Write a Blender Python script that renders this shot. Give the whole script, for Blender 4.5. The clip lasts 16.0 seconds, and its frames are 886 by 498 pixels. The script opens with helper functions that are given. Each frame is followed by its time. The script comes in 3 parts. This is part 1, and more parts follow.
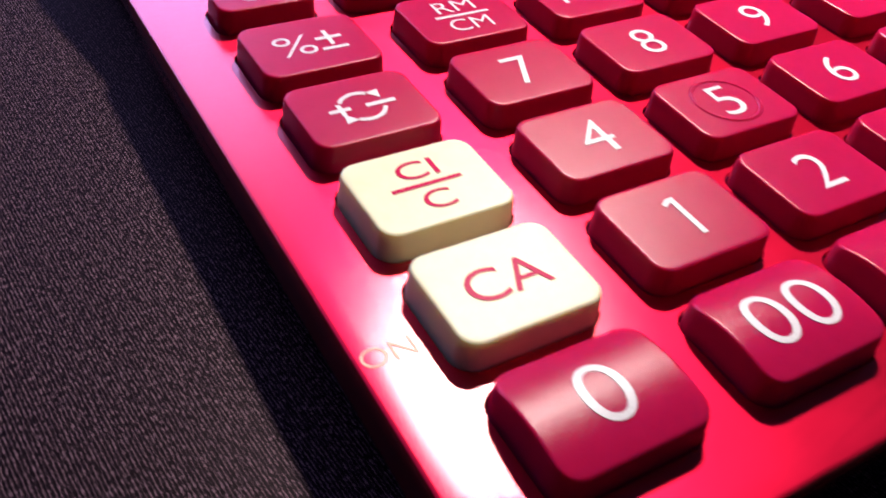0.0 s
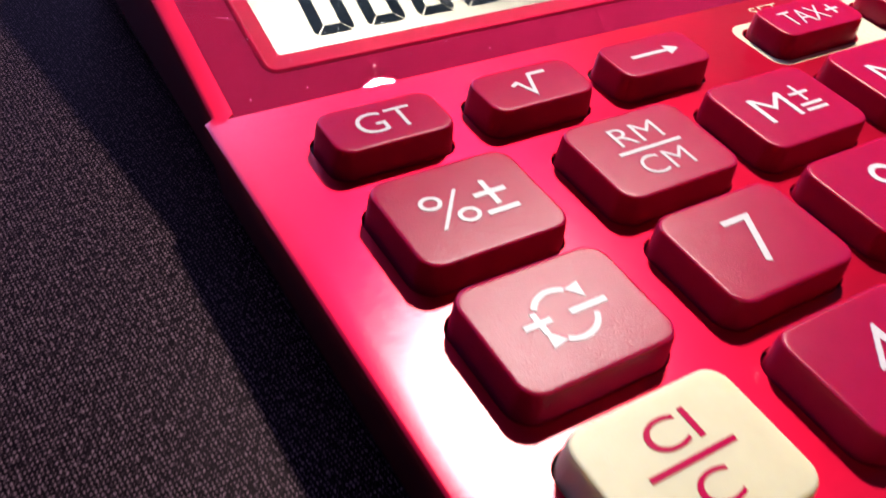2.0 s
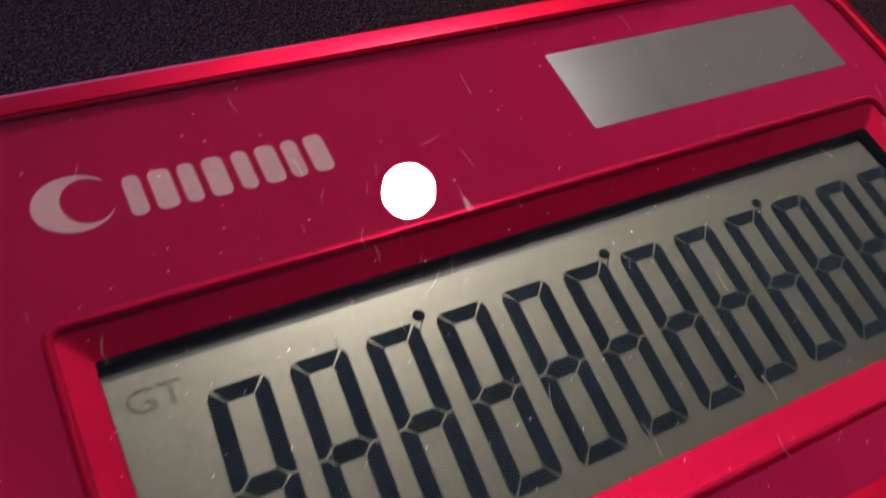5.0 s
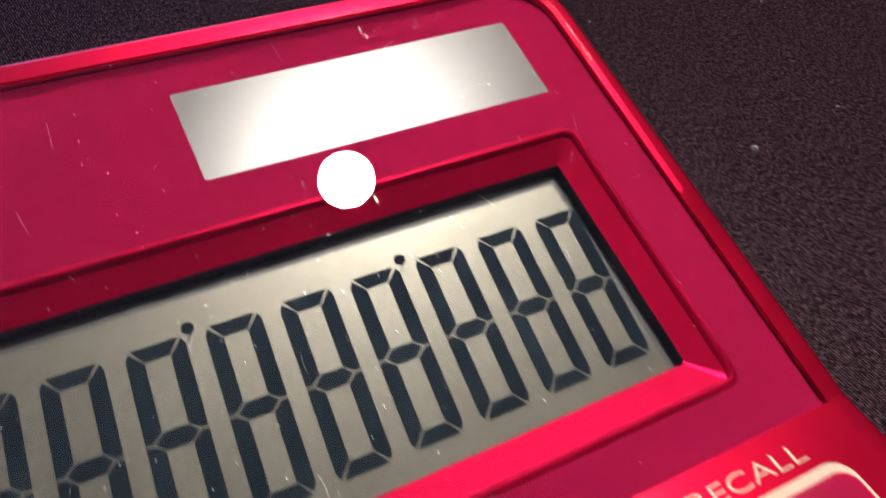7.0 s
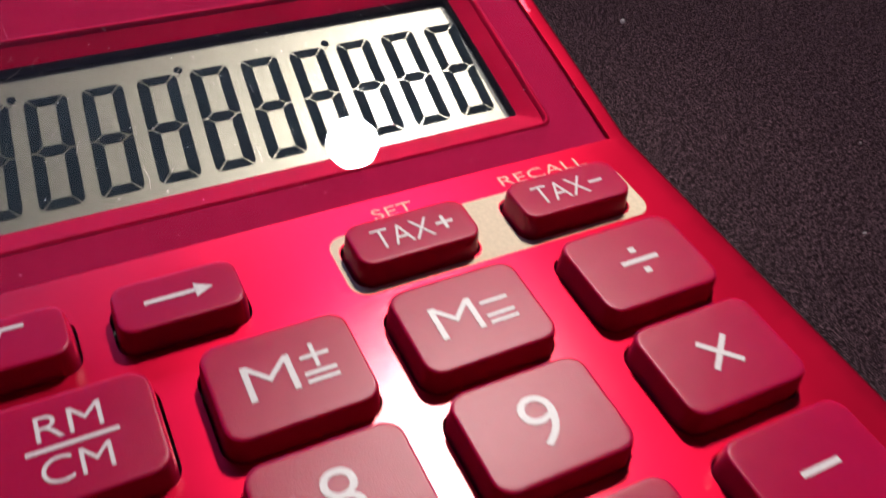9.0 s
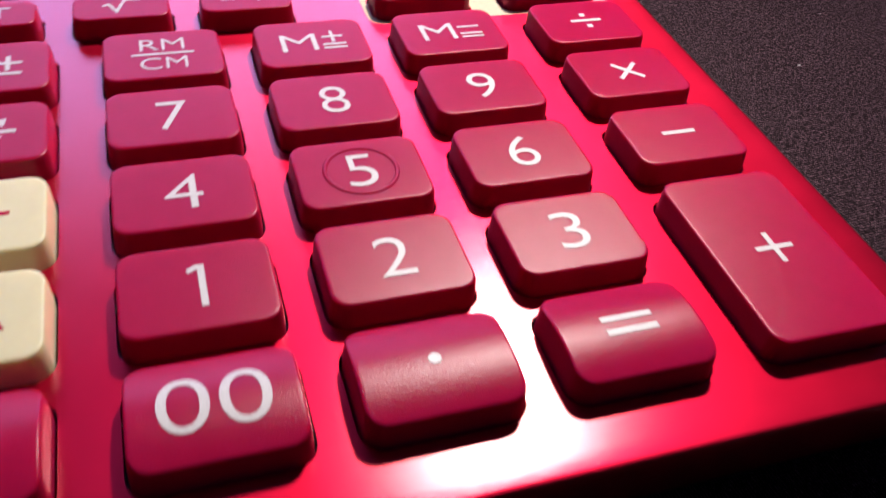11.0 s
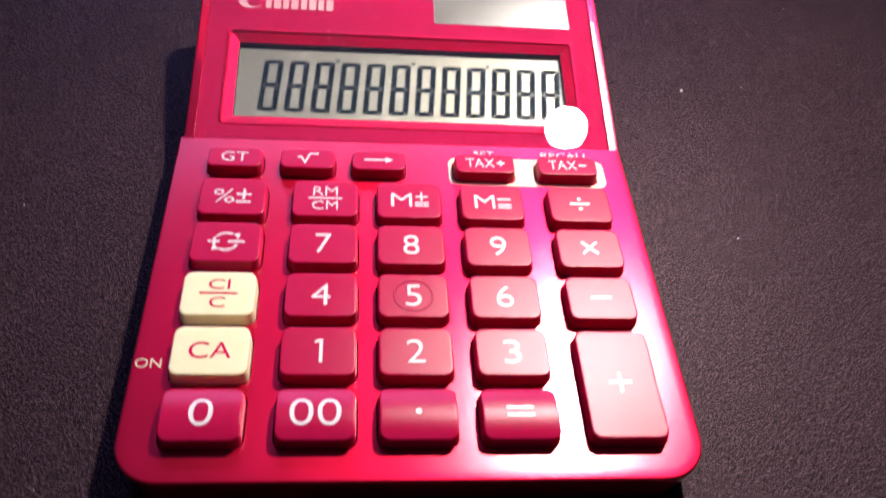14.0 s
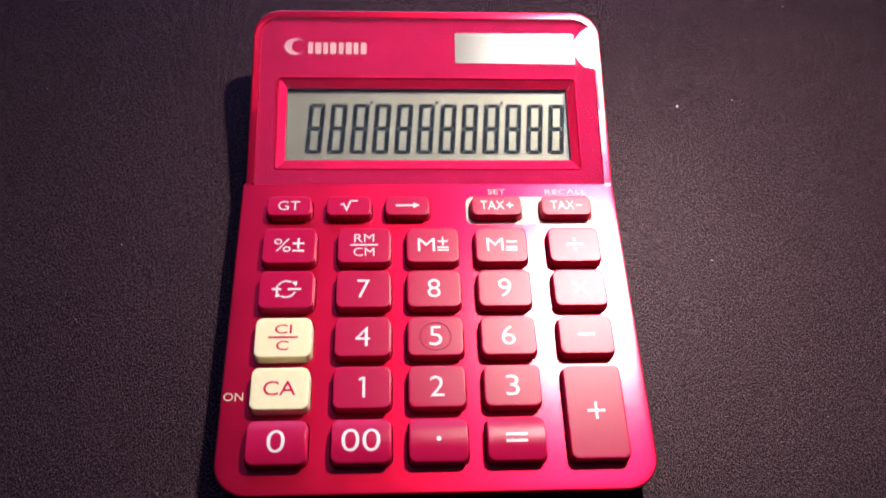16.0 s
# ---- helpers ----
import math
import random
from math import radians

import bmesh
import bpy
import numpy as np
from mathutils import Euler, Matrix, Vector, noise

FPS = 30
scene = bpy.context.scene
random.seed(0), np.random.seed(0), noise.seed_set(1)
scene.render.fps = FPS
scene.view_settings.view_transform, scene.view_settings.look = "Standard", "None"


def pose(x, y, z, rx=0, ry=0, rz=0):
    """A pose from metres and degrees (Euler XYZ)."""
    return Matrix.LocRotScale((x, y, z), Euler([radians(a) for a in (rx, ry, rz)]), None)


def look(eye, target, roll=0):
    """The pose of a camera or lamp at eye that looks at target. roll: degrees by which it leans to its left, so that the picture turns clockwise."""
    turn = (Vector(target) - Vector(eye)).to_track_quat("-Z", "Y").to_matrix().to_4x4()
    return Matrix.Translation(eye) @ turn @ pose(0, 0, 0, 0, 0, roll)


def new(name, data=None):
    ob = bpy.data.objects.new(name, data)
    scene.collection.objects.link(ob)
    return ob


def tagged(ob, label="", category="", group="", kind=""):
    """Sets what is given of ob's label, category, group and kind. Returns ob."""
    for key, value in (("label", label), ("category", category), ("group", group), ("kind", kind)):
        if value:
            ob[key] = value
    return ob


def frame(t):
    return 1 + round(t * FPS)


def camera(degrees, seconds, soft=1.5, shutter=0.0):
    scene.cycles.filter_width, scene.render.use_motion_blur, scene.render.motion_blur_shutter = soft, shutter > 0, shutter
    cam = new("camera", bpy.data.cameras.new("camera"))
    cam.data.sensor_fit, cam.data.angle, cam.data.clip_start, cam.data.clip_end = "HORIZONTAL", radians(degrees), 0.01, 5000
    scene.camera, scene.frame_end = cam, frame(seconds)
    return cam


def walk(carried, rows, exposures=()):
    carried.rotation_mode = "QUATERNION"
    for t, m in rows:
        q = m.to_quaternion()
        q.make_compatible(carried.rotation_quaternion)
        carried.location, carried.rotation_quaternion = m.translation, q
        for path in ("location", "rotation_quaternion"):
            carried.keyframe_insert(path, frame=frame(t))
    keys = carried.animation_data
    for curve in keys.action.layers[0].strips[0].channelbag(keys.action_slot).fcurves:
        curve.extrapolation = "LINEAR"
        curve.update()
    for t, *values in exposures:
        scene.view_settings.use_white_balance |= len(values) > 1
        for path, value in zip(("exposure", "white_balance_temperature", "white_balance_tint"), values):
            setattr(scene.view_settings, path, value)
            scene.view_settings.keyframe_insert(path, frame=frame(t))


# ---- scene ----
cam = camera(53.60, 16.0, soft=1.7, shutter=0.5)
walk(cam, [
    (0, pose(-0.07452, -0.05562, 0.06477, 47.27, -5.60, -29.83)),
    (0.5, pose(-0.07784, -0.04449, 0.06225, 47.89, -5.94, -31.86)),
    (1, pose(-0.07786, -0.03501, 0.05984, 47.57, -6.37, -31.84)),
    (1.5, pose(-0.07669, -0.02571, 0.05994, 47.02, -6.52, -31.54)),
    (2, pose(-0.07391, -0.01689, 0.05978, 46.58, -6.41, -31.05)),
    (2.5, pose(-0.06974, -0.00920, 0.05921, 46.71, -6.46, -30.53)),
    (3, pose(-0.06558, -0.00130, 0.06014, 46.79, -6.47, -30.15)),
    (3.5, pose(-0.05716, 0.00825, 0.06192, 46.49, -6.27, -29.47)),
    (4, pose(-0.05114, 0.01736, 0.06154, 47.16, -6.94, -29.64)),
    (4.3, pose(-0.04903, 0.02219, 0.06189, 47.25, -6.56, -29.45)),
    (4.5, pose(-0.04873, 0.02516, 0.06334, 47.72, -5.89, -29.46)),
    (4.7, pose(-0.04785, 0.02989, 0.06606, 46.82, -6.39, -28.80)),
    (5.22, pose(-0.03991, 0.03902, 0.06946, 46.23, -6.11, -28.64)),
    (5.75, pose(-0.02473, 0.04448, 0.07011, 45.64, -5.82, -28.48)),
    (6.28, pose(-0.01065, 0.04376, 0.07005, 45.05, -5.54, -28.32)),
    (6.8, pose(-0.00599, 0.03433, 0.07135, 44.47, -5.25, -28.16)),
    (7, pose(-0.00477, 0.02845, 0.07204, 44.44, -4.85, -28.22)),
    (7.5, pose(-0.00977, 0.01482, 0.07488, 44.83, -4.95, -28.15)),
    (8, pose(-0.01194, 0.00308, 0.07543, 44.96, -4.82, -27.69)),
    (8.5, pose(-0.01344, -0.00868, 0.07748, 45.69, -4.56, -27.16)),
    (9, pose(-0.01350, -0.02120, 0.07776, 45.59, -4.54, -26.08)),
    (9.5, pose(-0.01204, -0.03437, 0.07728, 45.84, -4.12, -24.55)),
    (10, pose(-0.01523, -0.04673, 0.07332, 46.80, -4.40, -23.25)),
    (10.2, pose(-0.01809, -0.05086, 0.07310, 46.90, -4.89, -22.92)),
    (10.72, pose(-0.01947, -0.06565, 0.07157, 47.06, -4.86, -20.05)),
    (11.25, pose(-0.01663, -0.08359, 0.07330, 47.41, -4.83, -13.74)),
    (11.78, pose(-0.01273, -0.10219, 0.07830, 47.76, -4.84, -7.42)),
    (12.3, pose(-0.01089, -0.11894, 0.08657, 47.92, -4.86, -4.55)),
    (12.5, pose(-0.01152, -0.12356, 0.09001, 48.14, -4.83, -3.93)),
    (13, pose(-0.01121, -0.13892, 0.09980, 48.94, -3.46, -3.73)),
    (13.5, pose(-0.01110, -0.13022, 0.12070, 46.15, -3.86, -3.46)),
    (14, pose(-0.01293, -0.11361, 0.15170, 42.29, -5.15, -3.32)),
    (14.5, pose(-0.01172, -0.10257, 0.18057, 37.48, -5.07, -3.49)),
    (15, pose(-0.01076, -0.09897, 0.19783, 35.50, -3.63, -3.69)),
    (15.5, pose(-0.01090, -0.09974, 0.21265, 33.90, -2.43, -2.57)),
    (16, pose(-0.01044, -0.09976, 0.21698, 31.59, -2.56, -1.92)),
], exposures=[(0.0, 0.2), (1.0, -0.05), (2.5, -0.15), (3.5, -0.8), (4.5, -1.35), (7.0, -0.86), (9.0, -0.93), (10.0, -0.75), (12.3, 0.22), (13.5, 0.36), (14.0, 0.30), (15.0, 0.16), (16.0, 0.20)])

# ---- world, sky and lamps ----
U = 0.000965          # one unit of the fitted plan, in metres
world = bpy.data.worlds.new("world")
scene.world = world
world.use_nodes = True
wnt = world.node_tree
sky = wnt.nodes.new("ShaderNodeTexSky")
sky.sky_type = "NISHITA"
sky.sun_disc = False
sky.sun_elevation = radians(12)
sky.sun_rotation = radians(160)
wnt.links.new(sky.outputs[0], wnt.nodes["Background"].inputs["Color"])
wnt.nodes["Background"].inputs["Strength"].default_value = 0.05

LAMP = Vector((127 * U, 186 * U, 332 * U))
lamp_data = bpy.data.lights.new("desk_lamp_light", "AREA")
lamp_data.shape = "DISK"
lamp_data.size = 0.027
lamp_data.energy = 0.66
lamp_data.spread = radians(80)
lamp_data.color = (1.0, 0.93, 0.86)
lamp = new("desk_lamp_light", lamp_data)
lamp.matrix_world = look(LAMP, (0.045, 0.02, 0.0))

window_data = bpy.data.lights.new("window_daylight", "AREA")
window_data.shape = "RECTANGLE"
window_data.size, window_data.size_y = 1.7, 0.8
window_data.energy = 36.0
window_data.color = (0.38, 0.43, 1.0)
window_light = new("window_daylight", window_data)
window_light.matrix_world = look((-0.1, 1.98, 1.13), (-0.1, 0.0, 1.0))


# ---- materials ----
def shader(name, colour, rough=0.5, metal=0.0, **more):
    """A new Principled material; returns the material, its nodes, its links and the shader node."""
    mat = bpy.data.materials.new(name)
    mat.use_nodes = True
    nodes, links = mat.node_tree.nodes, mat.node_tree.links
    p = nodes["Principled BSDF"]
    p.inputs["Base Color"].default_value = (*colour, 1)
    p.inputs["Roughness"].default_value = rough
    p.inputs["Metallic"].default_value = metal
    for key, value in more.items():
        p.inputs[key.replace("_", " ")].default_value = value
    return mat, nodes, links, p


def place(nodes, links, scale=(1, 1, 1)):
    """Object coordinates, scaled."""
    tc = nodes.new("ShaderNodeTexCoord")
    mp = nodes.new("ShaderNodeMapping")
    mp.inputs["Scale"].default_value = scale
    links.new(tc.outputs["Object"], mp.inputs["Vector"])
    return mp.outputs["Vector"]


def noise_tex(nodes, links, vec, scale, detail=3.0, rough=0.55):
    n = nodes.new("ShaderNodeTexNoise")
    n.inputs["Scale"].default_value = scale
    n.inputs["Detail"].default_value = detail
    n.inputs["Roughness"].default_value = rough
    links.new(vec, n.inputs["Vector"])
    return n.outputs["Fac"]


def ramp(nodes, links, fac, stops):
    r = nodes.new("ShaderNodeValToRGB")
    while len(r.color_ramp.elements) < len(stops):
        r.color_ramp.elements.new(0.5)
    for e, (pos, col) in zip(r.color_ramp.elements, stops):
        e.position = pos
        e.color = (*col, 1) if len(col) == 3 else col
    links.new(fac, r.inputs["Fac"])
    return r.outputs["Color"]


def remap(nodes, links, fac, a, b, c, d):
    m = nodes.new("ShaderNodeMapRange")
    for k, v in zip(("From Min", "From Max", "To Min", "To Max"), (a, b, c, d)):
        m.inputs[k].default_value = v
    links.new(fac, m.inputs["Value"])
    return m.outputs["Result"]


def bump(nodes, links, p, height, strength, distance):
    b = nodes.new("ShaderNodeBump")
    b.inputs["Strength"].default_value = strength
    b.inputs["Distance"].default_value = distance
    links.new(height, b.inputs["Height"])
    links.new(b.outputs["Normal"], p.inputs["Normal"])


def gloss_over(mat, rough, weight, ior=1.45, colour=(1, 1, 1), rough_from=None):
    """Lays a satin clear gloss over what the material has so far."""
    n, l = mat.node_tree.nodes, mat.node_tree.links
    out = n["Material Output"]
    below = out.inputs["Surface"].links[0].from_socket
    g = n.new("ShaderNodeBsdfAnisotropic")
    g.distribution = "BECKMANN"
    g.inputs["Color"].default_value = (*colour, 1)
    g.inputs["Roughness"].default_value = rough
    if rough_from:
        l.new(rough_from, g.inputs["Roughness"])
    p = n.get("Principled BSDF")
    if p and p.inputs["Normal"].links:
        l.new(p.inputs["Normal"].links[0].from_socket, g.inputs["Normal"])
    f = n.new("ShaderNodeFresnel")
    f.inputs["IOR"].default_value = ior
    k = n.new("ShaderNodeMath")
    k.operation = "MULTIPLY"
    k.use_clamp = True
    k.inputs[1].default_value = weight
    l.new(f.outputs[0], k.inputs[0])
    mix = n.new("ShaderNodeMixShader")
    l.new(k.outputs[0], mix.inputs[0])
    l.new(below, mix.inputs[1])
    l.new(g.outputs[0], mix.inputs[2])
    l.new(mix.outputs[0], out.inputs["Surface"])
    return mat


def metal_red():
    """Brushed, red anodised aluminium under a satin clear coat."""
    mat, n, l, p = shader("red_metal", (0.5, 0.005, 0.033), 0.44, 0.88, Anisotropic=0.5, Specular_IOR_Level=0.0)
    tangent = n.new("ShaderNodeCombineXYZ")
    tangent.inputs[1].default_value = 1.0
    l.new(tangent.outputs[0], p.inputs["Tangent"])
    brush = noise_tex(n, l, place(n, l, (0.06, 1, 1)), 9000, 2.0)
    cloud = noise_tex(n, l, place(n, l), 60, 4.0)
    mix = n.new("ShaderNodeMath")
    mix.operation = "ADD"
    l.new(remap(n, l, brush, 0.3, 0.7, -0.04, 0.04), mix.inputs[0])
    l.new(remap(n, l, cloud, 0.3, 0.7, 0.41, 0.47), mix.inputs[1])
    l.new(mix.outputs[0], p.inputs["Roughness"])
    l.new(ramp(n, l, cloud, [(0.3, (0.475, 0.0045, 0.030)), (0.7, (0.535, 0.0055, 0.036))]), p.inputs["Base Color"])
    bump(n, l, p, brush, 0.22, 0.00004)
    return gloss_over(mat, 0.24, 0.85)


def key_plastic(name, dark, light, rough, gloss):
    """Satin moulded plastic with a fine pitted grain; light seeps a little way into it."""
    mat, n, l, p = shader(name, dark, rough, 0.0, Specular_IOR_Level=0.0, Subsurface_Weight=0.45, Subsurface_Scale=0.0035)
    p.inputs["Subsurface Radius"].default_value = (1.0, 0.06, 0.10) if dark[1] < 0.1 else (1.0, 0.8, 0.5)
    grain = noise_tex(n, l, place(n, l, (1, 0.5, 1)), 6800, 3.0, 0.65)
    blotch = noise_tex(n, l, place(n, l), 420, 5.0)
    l.new(ramp(n, l, blotch, [(0.3, dark), (0.72, light)]), p.inputs["Base Color"])
    bump(n, l, p, grain, 0.6, 0.00004)
    return gloss_over(mat, rough, gloss, rough_from=remap(n, l, grain, 0.3, 0.7, rough - 0.05, rough + 0.05))


def plain(name, colour, rough, metal=0.0, grain=900, amount=0.08, relief=0.0, vary=0.04, **more):
    """One paint or plastic with a little unevenness of tone and gloss."""
    mat, n, l, p = shader(name, colour, rough, metal, **more)
    f = noise_tex(n, l, place(n, l), grain, 4.0)
    lo, hi = (tuple(min(1.0, c * k) for c in colour) for k in (1 - amount, 1 + amount))
    l.new(ramp(n, l, f, [(0.32, lo), (0.68, hi)]), p.inputs["Base Color"])
    l.new(remap(n, l, f, 0.3, 0.7, max(0.02, rough - vary), rough + vary), p.inputs["Roughness"])
    if relief:
        bump(n, l, p, f, relief, 0.00005)
    return mat


def lens_acrylic():
    """Clear cover with dust specks and hairline scratches in its gloss."""
    mat, n, l, p = shader("clear_acrylic", (1, 1, 1), 0.01, 0.0, IOR=1.45, Transmission_Weight=1.0)
    v = place(n, l)
    dust = n.new("ShaderNodeTexVoronoi")
    dust.inputs["Scale"].default_value = 520
    l.new(v, dust.inputs["Vector"])
    speck = remap(n, l, dust.outputs["Distance"], 0.02, 0.05, 0.4, 0.0)
    scratch = noise_tex(n, l, place(n, l, (1, 0.05, 1)), 900, 2.0)
    fine = remap(n, l, scratch, 0.70, 0.76, 0.0, 0.10)
    add = n.new("ShaderNodeMath")
    add.operation = "MAXIMUM"
    l.new(speck, add.inputs[0])
    l.new(fine, add.inputs[1])
    l.new(add.outputs[0], p.inputs["Roughness"])
    return mat


def polariser():
    """Grey reflective film of the screen, laid a little steep and slightly bowed along its length."""
    mat, n, l, p = shader("lcd_polariser", (0.2, 0.19, 0.16), 0.36, 0.8, Coat_Weight=1.0, Coat_Roughness=0.07, Coat_IOR=1.8, Specular_IOR_Level=0.0)
    f = noise_tex(n, l, place(n, l, (1, 0.5, 1)), 2600, 4.0)
    l.new(ramp(n, l, f, [(0.32, (0.078, 0.075, 0.061)), (0.68, (0.100, 0.096, 0.080))]), p.inputs["Base Color"])
    tc = n.new("ShaderNodeTexCoord")
    xyz = n.new("ShaderNodeSeparateXYZ")
    l.new(tc.outputs["Object"], xyz.inputs[0])
    height = None
    for a, b, k in (("X", "X", 0.98), ("Y", None, 0.037)):
        m = n.new("ShaderNodeMath")
        m.operation = "MULTIPLY"
        l.new(xyz.outputs[a], m.inputs[0])
        if b:
            l.new(xyz.outputs[b], m.inputs[1])
        else:
            m.inputs[1].default_value = 1.0
        add = n.new("ShaderNodeMath")
        add.operation = "MULTIPLY_ADD"
        add.inputs[1].default_value = k
        l.new(m.outputs[0], add.inputs[0])
        if height:
            l.new(height, add.inputs[2])
        else:
            add.inputs[2].default_value = 0.0
        height = add.outputs[0]
    bow = n.new("ShaderNodeBump")
    bow.inputs["Distance"].default_value = 1.0
    l.new(height, bow.inputs["Height"])
    grain = n.new("ShaderNodeBump")
    grain.inputs["Strength"].default_value = 0.12
    grain.inputs["Distance"].default_value = 0.00005
    l.new(f, grain.inputs["Height"])
    l.new(bow.outputs[0], grain.inputs["Normal"])
    l.new(grain.outputs[0], p.inputs["Normal"])
    l.new(bow.outputs[0], p.inputs["Coat Normal"])
    return mat


def cloth():
    """Dark woven cloth: twill threads, slubs and pale glinting fibres."""
    mat, n, l, p = shader("charcoal_cloth", (0.01, 0.008, 0.01), 0.6, 0.0, Specular_IOR_Level=0.0)
    v = place(n, l)
    threads = []
    for turn, size in ((-6, 860), (84, 730)):
        m = n.new("ShaderNodeMapping")
        m.inputs["Rotation"].default_value = (0, 0, radians(turn))
        l.new(v, m.inputs["Vector"])
        w = n.new("ShaderNodeTexWave")
        w.inputs["Scale"].default_value = size
        w.inputs["Distortion"].default_value = 2.0
        w.inputs["Detail Scale"].default_value = 3.5
        w.inputs["Detail"].default_value = 2
        l.new(m.outputs[0], w.inputs["Vector"])
        threads.append(w.outputs["Fac"])
    weave = n.new("ShaderNodeMath")
    weave.operation = "MULTIPLY"
    l.new(threads[0], weave.inputs[0])
    l.new(threads[1], weave.inputs[1])
    fibre = noise_tex(n, l, place(n, l, (1, 0.55, 1)), 3300, 3.0, 0.72)
    both = n.new("ShaderNodeMath")
    both.operation = "MULTIPLY_ADD"
    both.inputs[1].default_value = 0.26
    l.new(weave.outputs[0], both.inputs[0])
    l.new(fibre, both.inputs[2])
    slub = n.new("ShaderNodeMath")
    slub.operation = "MULTIPLY_ADD"
    slub.inputs[1].default_value = 0.16
    l.new(noise_tex(n, l, place(n, l, (1, 0.7, 1)), 1500, 2.0), slub.inputs[0])
    l.new(both.outputs[0], slub.inputs[2])
    both = slub
    broad = noise_tex(n, l, v, 14, 4.0)
    tone = ramp(n, l, both.outputs[0], [(0.46, (0.0009, 0.0005, 0.0007)), (0.61, (0.0054, 0.0028, 0.0037)), (0.73, (0.021, 0.0112, 0.0144)), (0.82, (0.17, 0.100, 0.118))])
    shade = n.new("ShaderNodeMix")
    shade.data_type = "RGBA"
    shade.blend_type = "MULTIPLY"
    shade.inputs["Factor"].default_value = 1.0
    l.new(tone, shade.inputs["A"])
    l.new(ramp(n, l, broad, [(0.3, (0.84, 0.84, 0.86)), (0.7, (1, 1, 1))]), shade.inputs["B"])
    l.new(shade.outputs["Result"], p.inputs["Base Color"])
    bump(n, l, p, both.outputs[0], 0.15, 0.0001)
    return gloss_over(mat, 0.45, 0.04, ior=1.8, colour=(1.0, 0.72, 0.80))


RED_METAL = metal_red()
KEY_RED = key_plastic("crimson_key_plastic", (0.305, 0.004, 0.040), (0.335, 0.005, 0.046), 0.31, 0.38)
KEY_CREAM = key_plastic("cream_key_plastic", (0.60, 0.53, 0.335), (0.64, 0.57, 0.37), 0.34, 0.34)
PRINT_WHITE = plain("white_print", (0.56, 0.52, 0.515), 0.5, 0.0, 4000, 0.10, Specular_IOR_Level=0.0)
MARK = plain("pale_mark_print", (0.22, 0.13, 0.135), 0.5, 0.0, 4000, 0.10, Specular_IOR_Level=0.0)
PRINT_RED = plain("crimson_print", (0.42, 0.003, 0.055), 0.5, 0.0, 4000, 0.10, Specular_IOR_Level=0.0)
gloss_over(PRINT_WHITE, 0.36, 0.4)
gloss_over(PRINT_RED, 0.33, 0.06)
PRINT_GOLD = plain("pale_gold_print", (0.58, 0.48, 0.35), 0.42, 0.0, 2000, 0.08, Specular_IOR_Level=0.0)
UNDER_RED = plain("crimson_backed_paint", (0.128, 0.003, 0.019), 0.6, 0.0, 3000, 0.03, Specular_IOR_Level=0.0)
BEVEL_RED = plain("crimson_bevel", (0.21, 0.002, 0.018), 0.32, 0.5, 900, 0.01, vary=0.0, Specular_IOR_Level=0.0)
BLACK = plain("black_plastic", (0.012, 0.012, 0.013), 0.55, 0.0, 900, 0.2)
LCD_GREY = polariser()
FAINT = plain("faint_lcd_ink", (0.085, 0.082, 0.070), 0.4, 0.75, 3000, 0.05, Specular_IOR_Level=0.1)
SEGMENT = plain("lcd_segment_ink", (0.006, 0.009, 0.012), 0.4, 0.0, 3000, 0.15, Specular_IOR_Level=0.0)
SOLAR = plain("solar_cell", (0.06, 0.055, 0.048), 0.5, 0.0, 400, 0.04, Specular_IOR_Level=0.0)
gloss_over(SOLAR, 0.31, 10.0, ior=1.14)
LENS = lens_acrylic()
CLOTH = cloth()
WALL = plain("wall_paint", (0.25, 0.235, 0.245), 0.9, 0.0, 3, 0.1)


# ---- mesh helpers ----
def mesh_object(name, bm, material, parent=None, label="", smooth=True, turn=True):
    if turn:
        bmesh.ops.recalc_face_normals(bm, faces=bm.faces)
    me = bpy.data.meshes.new(name)
    bm.to_mesh(me)
    bm.free()
    me.materials.append(material)
    if smooth:
        me.shade_smooth()
        me.set_sharp_from_angle(angle=radians(32))
    ob = new(name, me)
    ob.parent = parent
    if label:
        ob["label"] = label
    return ob


def part(name, bm, material, parent, label="", smooth=True):
    """One mesh under a thing or under a part."""
    return mesh_object(name, bm, material, parent, label, smooth)


def rounded(x0, y0, x1, y1, r, n=6, top_r=None):
    """A rounded rectangle as a list of (x, y), counter-clockwise; top_r: another radius for the corners at y1."""
    t = r if top_r is None else top_r
    out = []
    for cx, cy, q, a0 in ((x1 - r, y0 + r, r, -90), (x1 - t, y1 - t, t, 0), (x0 + t, y1 - t, t, 90), (x0 + r, y0 + r, r, 180)):
        for k in range(n + 1):
            a = radians(a0 + 90 * k / n)
            out.append((cx + q * math.cos(a), cy + q * math.sin(a)))
    return out


def loft(bm, rings, close_first=False, close_last=False):
    """Joins closed rings of equal length with quads."""
    made = [[bm.verts.new(Vector(p) * U) for p in ring] for ring in rings]
    count = len(made[0])
    for a, b in zip(made, made[1:]):
        for i in range(count):
            j = (i + 1) % count
            bm.faces.new((a[i], a[j], b[j], b[i]))
    if close_first:
        bm.faces.new(made[0])
    if close_last:
        bm.faces.new(made[-1])
    return made


